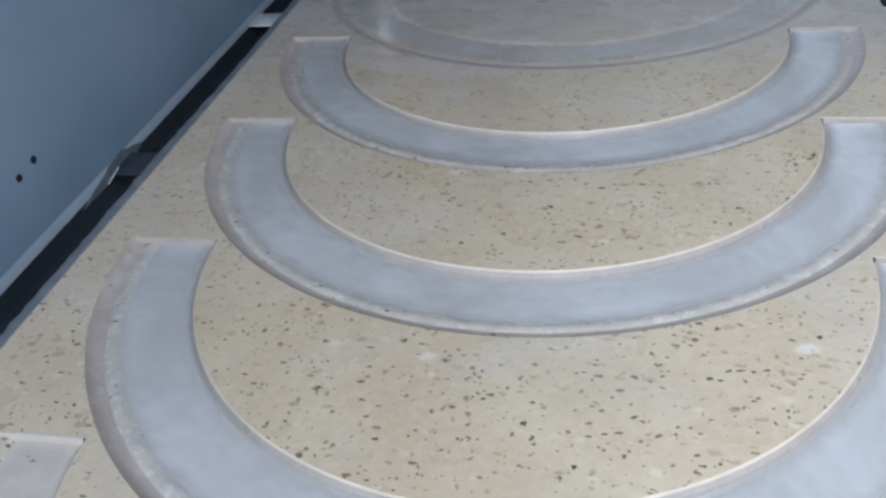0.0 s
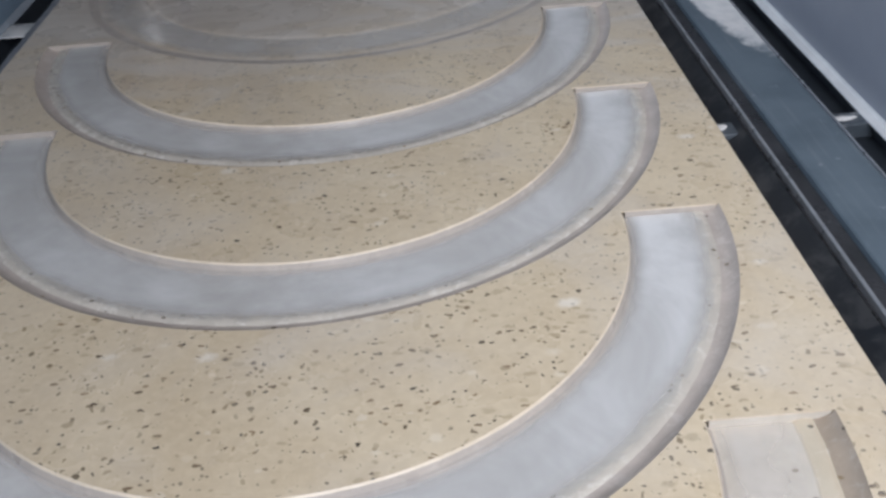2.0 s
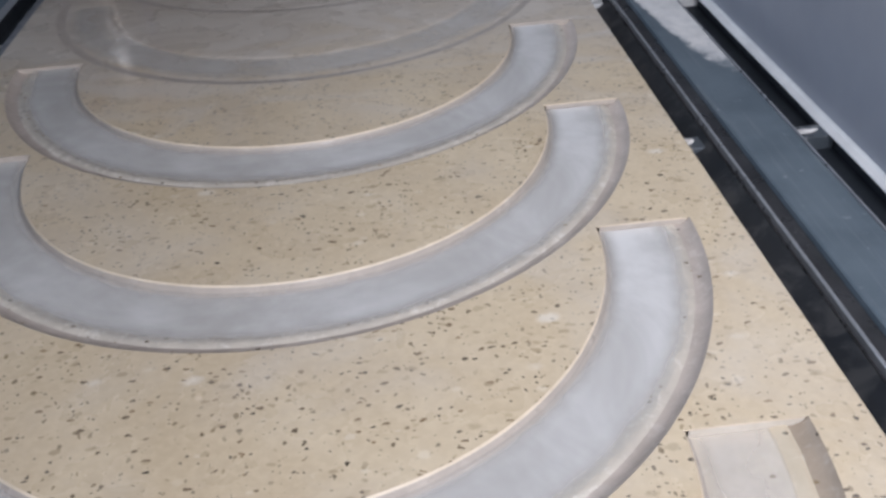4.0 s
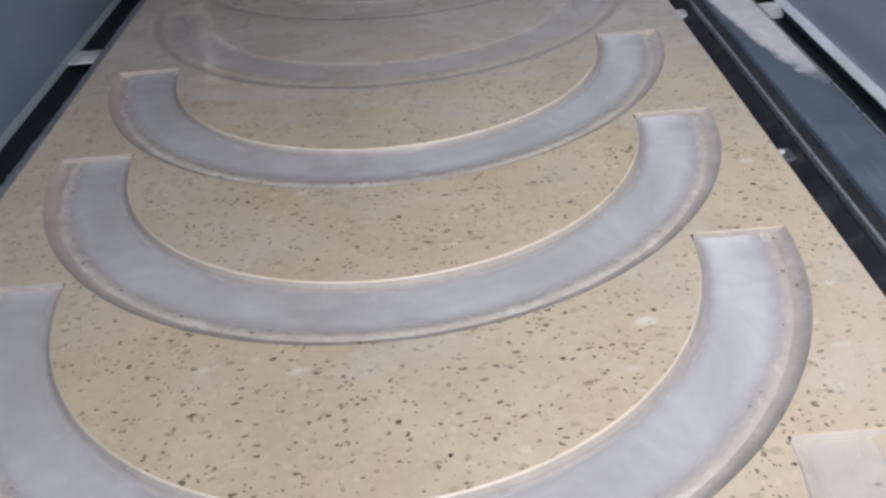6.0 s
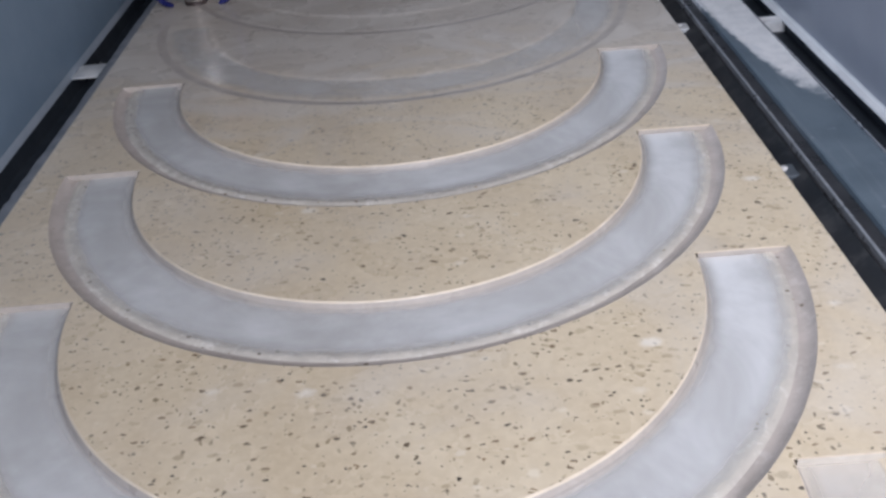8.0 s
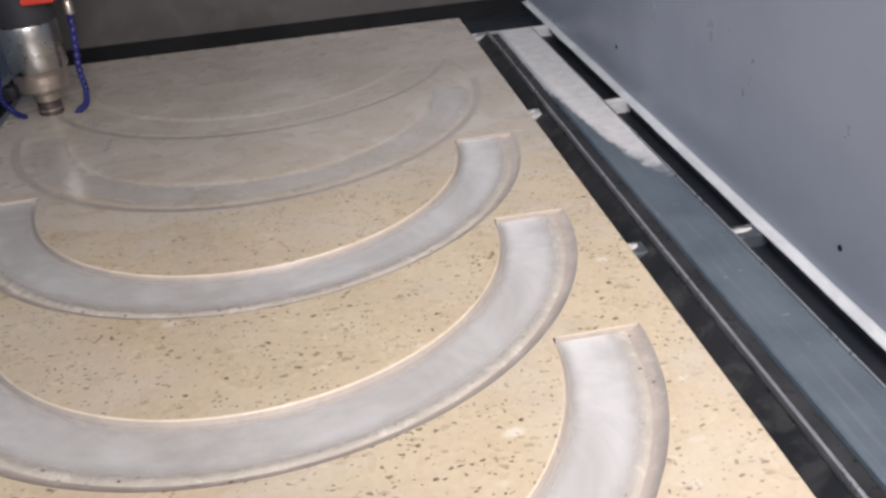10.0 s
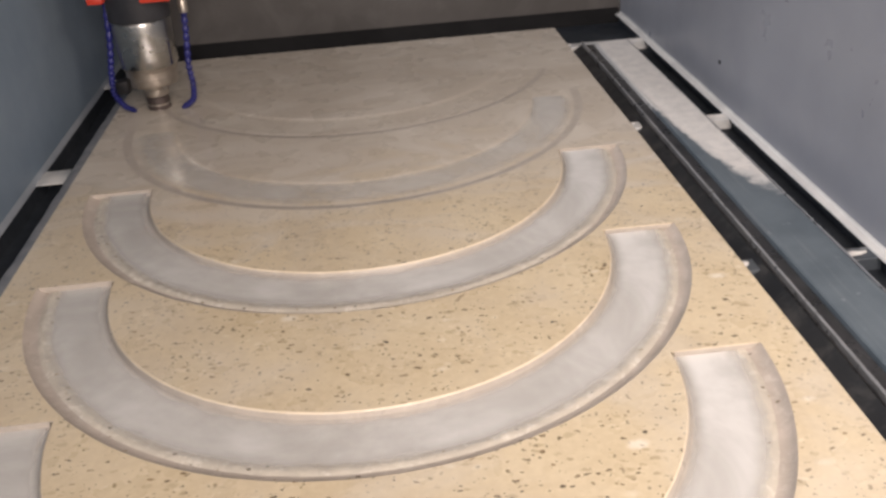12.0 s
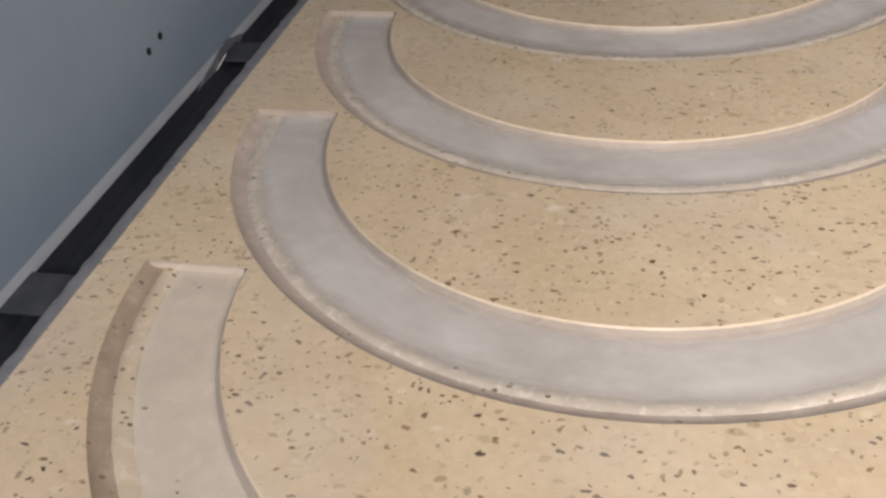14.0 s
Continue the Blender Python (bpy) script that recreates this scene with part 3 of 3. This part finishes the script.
# ---- the spindle ----
SX, SY = -0.370, 0.955
spindle = thing("milling_spindle", "brushed steel milling spindle with a dark housing above the slab", "spindle", at=(SX, SY, 0))
part("housing", lathe([(0.050, 0.172), (0.0555, 0.174), (0.0565, 0.178), (0.0565, 0.420), (0.050, 0.424)]), HOUSING, spindle, "dark grey painted housing")
part("motor_body", lathe([(0.050, 0.0865), (0.0520, 0.0875), (0.0530, 0.0895), (0.0530, 0.168), (0.0520, 0.1715), (0.049, 0.1735)], 64), CHROME, spindle, "brushed bright steel body")
part("nose_flange", lathe([(0.030, 0.0495), (0.0435, 0.0500), (0.0455, 0.0520), (0.0460, 0.0560), (0.0462, 0.0640), (0.0475, 0.0655), (0.0475, 0.0790), (0.0488, 0.0805), (0.0492, 0.0875), (0.044, 0.088)], 56), NOSE, spindle, "worn steel nose flange")
part("collar", lathe([(0.0205, 0.0255), (0.0235, 0.0270), (0.0240, 0.0300), (0.0240, 0.0400), (0.0275, 0.0430), (0.0280, 0.0500)], 40), NOSE, spindle, "steel collar")
part("cutter", lathe([(0.006, -0.0060), (0.019, -0.0058), (0.0218, -0.003), (0.0222, 0.006), (0.0200, 0.0075), (0.0200, 0.0105), (0.0215, 0.012), (0.0215, 0.023), (0.018, 0.0265)], 40), CUTTER, spindle, "dark worn milling cutter")
part("cutter_band", lathe([(0.0190, 0.0072), (0.0212, 0.0078), (0.0212, 0.0106), (0.0190, 0.0112)], 40), NOSE, spindle, "pale worn steel band round the cutter")
for k in range(4):
    a = radians(40 + 90 * k)
    b = lathe([(0.0030, 0.0455), (0.0042, 0.046), (0.0042, 0.0505)], 12, 0.0365 * math.cos(a), 0.037 * math.sin(a))
    part("flange_bolt", b, CHROME, spindle, "bright bolt head")


def hose(points, beads, r):
    """A jointed coolant hose: ball joints strung along a smooth curve."""
    bm = bmesh.new()
    pts = [Vector(p) for p in points]
    pts = [pts[0] * 2 - pts[1]] + pts + [pts[-1] * 2 - pts[-2]]
    line = []
    for i in range(1, len(pts) - 2):
        p0, p1, p2, p3 = pts[i - 1:i + 3]
        for s in range(24):
            t = s / 24
            line.append(0.5 * ((2 * p1) + (p2 - p0) * t + (2 * p0 - 5 * p1 + 4 * p2 - p3) * t * t + (3 * p1 - p0 - 3 * p2 + p3) * t ** 3))
    line.append(pts[-2])
    steps, sub = beads * 6, 14
    rings = []
    for k in range(steps + 1):
        f = k / steps * (len(line) - 1)
        i = min(int(f), len(line) - 2)
        p = line[i].lerp(line[i + 1], f - i)
        d = (line[i + 1] - line[i]).normalized()
        side = d.cross(Vector((0, 1, 0.2))).normalized()
        up = d.cross(side)
        w = r * (0.62 + 0.38 * abs(math.sin(math.pi * k / 6)))
        if k > steps - 7:
            w *= 0.45 + 0.55 * (steps - k) / 7
        rings.append([bm.verts.new(p + w * (math.cos(2 * math.pi * j / sub) * side + math.sin(2 * math.pi * j / sub) * up)) for j in range(sub)])
    for a, b in zip(rings, rings[1:]):
        for j in range(sub):
            bm.faces.new((a[j], a[(j + 1) % sub], b[(j + 1) % sub], b[j]))
    bm.faces.new(rings[0]), bm.faces.new(rings[-1])
    return bm


part("coolant_hose", hose([(0.084, -0.01, 0.215), (0.080, -0.012, 0.15), (0.073, -0.014, 0.085), (0.074, -0.016, 0.040), (0.068, -0.018, 0.014), (0.046, -0.018, -0.0005)], 22, 0.0064), BLUE, spindle, "blue jointed plastic coolant hose")
part("coolant_hose", hose([(-0.052, -0.01, 0.215), (-0.062, -0.012, 0.13), (-0.072, -0.014, 0.075), (-0.074, -0.016, 0.040), (-0.060, -0.018, 0.014), (-0.040, -0.018, 0.0015)], 22, 0.0064), BLUE, spindle, "blue jointed plastic coolant hose")
part("hose_valve", boxed(-0.056, -0.032, -0.068, -0.040, 0.050, 0.076, 0.005), BLACK, spindle, "black plastic valve")
part("clamp", boxed(-0.074, -0.046, -0.052, 0.01, 0.213, 0.226, 0.003), RED, spindle, "red clamp")
part("clamp", boxed(0.020, 0.074, -0.066, 0.01, 0.212, 0.226, 0.003), RED, spindle, "red clamp")
part("hose_fitting", lathe([(0.006, 0.178), (0.0085, 0.180), (0.0085, 0.200), (0.006, 0.204)], 20, 0.083, -0.012), NOSE, spindle, "brass-coloured hose fitting")
part("carriage", boxed(-0.095, 0.095, 0.010, 0.150, 0.224, 0.80, 0.004), HOUSING, spindle, "dark grey carriage block")

# ---- small marks ----
for y, z in ((0.0605, 0.0588), (0.0285, 0.0540)):
    b = lathe([(0.0015, 0.0), (0.0042, 0.0003), (0.0046, 0.0012), (0.003, 0.0022)], 16)
    bmesh.ops.transform(b, matrix=pose(WALL_L, y, z, 0, 90, 0), verts=b.verts)
    tagged(finish("screw", b, BLACK, smooth=True), "small dark rusty screw in the side panel", "screw", "screws in the panels")
for y, z in ((0.055, 0.017), (0.806, 0.035)):
    b = lathe([(0.0015, 0.0), (0.0036, 0.0003), (0.0040, 0.0012), (0.002, 0.002)], 16)
    bmesh.ops.transform(b, matrix=pose(WALL_R, y, z, 0, -90, 0), verts=b.verts)
    tagged(finish("screw", b, BLACK, smooth=True), "small dark screw in the side panel", "screw", "screws in the panels")

# A torn flake and bared grey metal on the flange beside a cross bar.
def ragged(points, thick, jitter, seed):
    """A thin flat flake in the y-z plane with a ragged rim."""
    rnd = random.Random(seed)
    rim = []
    for (y0, z0), (y1, z1) in zip(points, points[1:] + points[:1]):
        for k in range(5):
            t = k / 5
            rim.append((y0 + (y1 - y0) * t + rnd.uniform(-jitter, jitter), z0 + (z1 - z0) * t + rnd.uniform(-jitter, jitter)))
    b = bmesh.new()
    near = [b.verts.new((thick, y, z)) for y, z in rim]
    far = [b.verts.new((0, y, z)) for y, z in rim]
    b.faces.new(near), b.faces.new(far)
    for k in range(len(rim)):
        b.faces.new((near[k], near[(k + 1) % len(rim)], far[(k + 1) % len(rim)], far[k]))
    return b


flake = ragged([(0.110, -0.036), (0.165, -0.024), (0.215, -0.016), (0.272, -0.030), (0.255, -0.037), (0.180, -0.038)], 0.0012, 0.0016, 4)
bmesh.ops.translate(flake, vec=(WALL_L + 0.0032, 0, 0), verts=flake.verts)
tagged(finish("bare_patch", flake, STEEL), "ragged bare grey patch where the flange paint has peeled", "patch", kind="structure")
flake = ragged([(-0.012, -0.005), (0.011, -0.006), (0.013, 0.006), (-0.009, 0.005)], 0.0010, 0.0012, 9)
bmesh.ops.transform(flake, matrix=pose(WALL_L + 0.0062, 0.182, -0.0330, 8, 34, 6), verts=flake.verts)
tagged(finish("paint_flake", flake, LEDGE), "curled pale flake of torn paint on the flange", "flake")
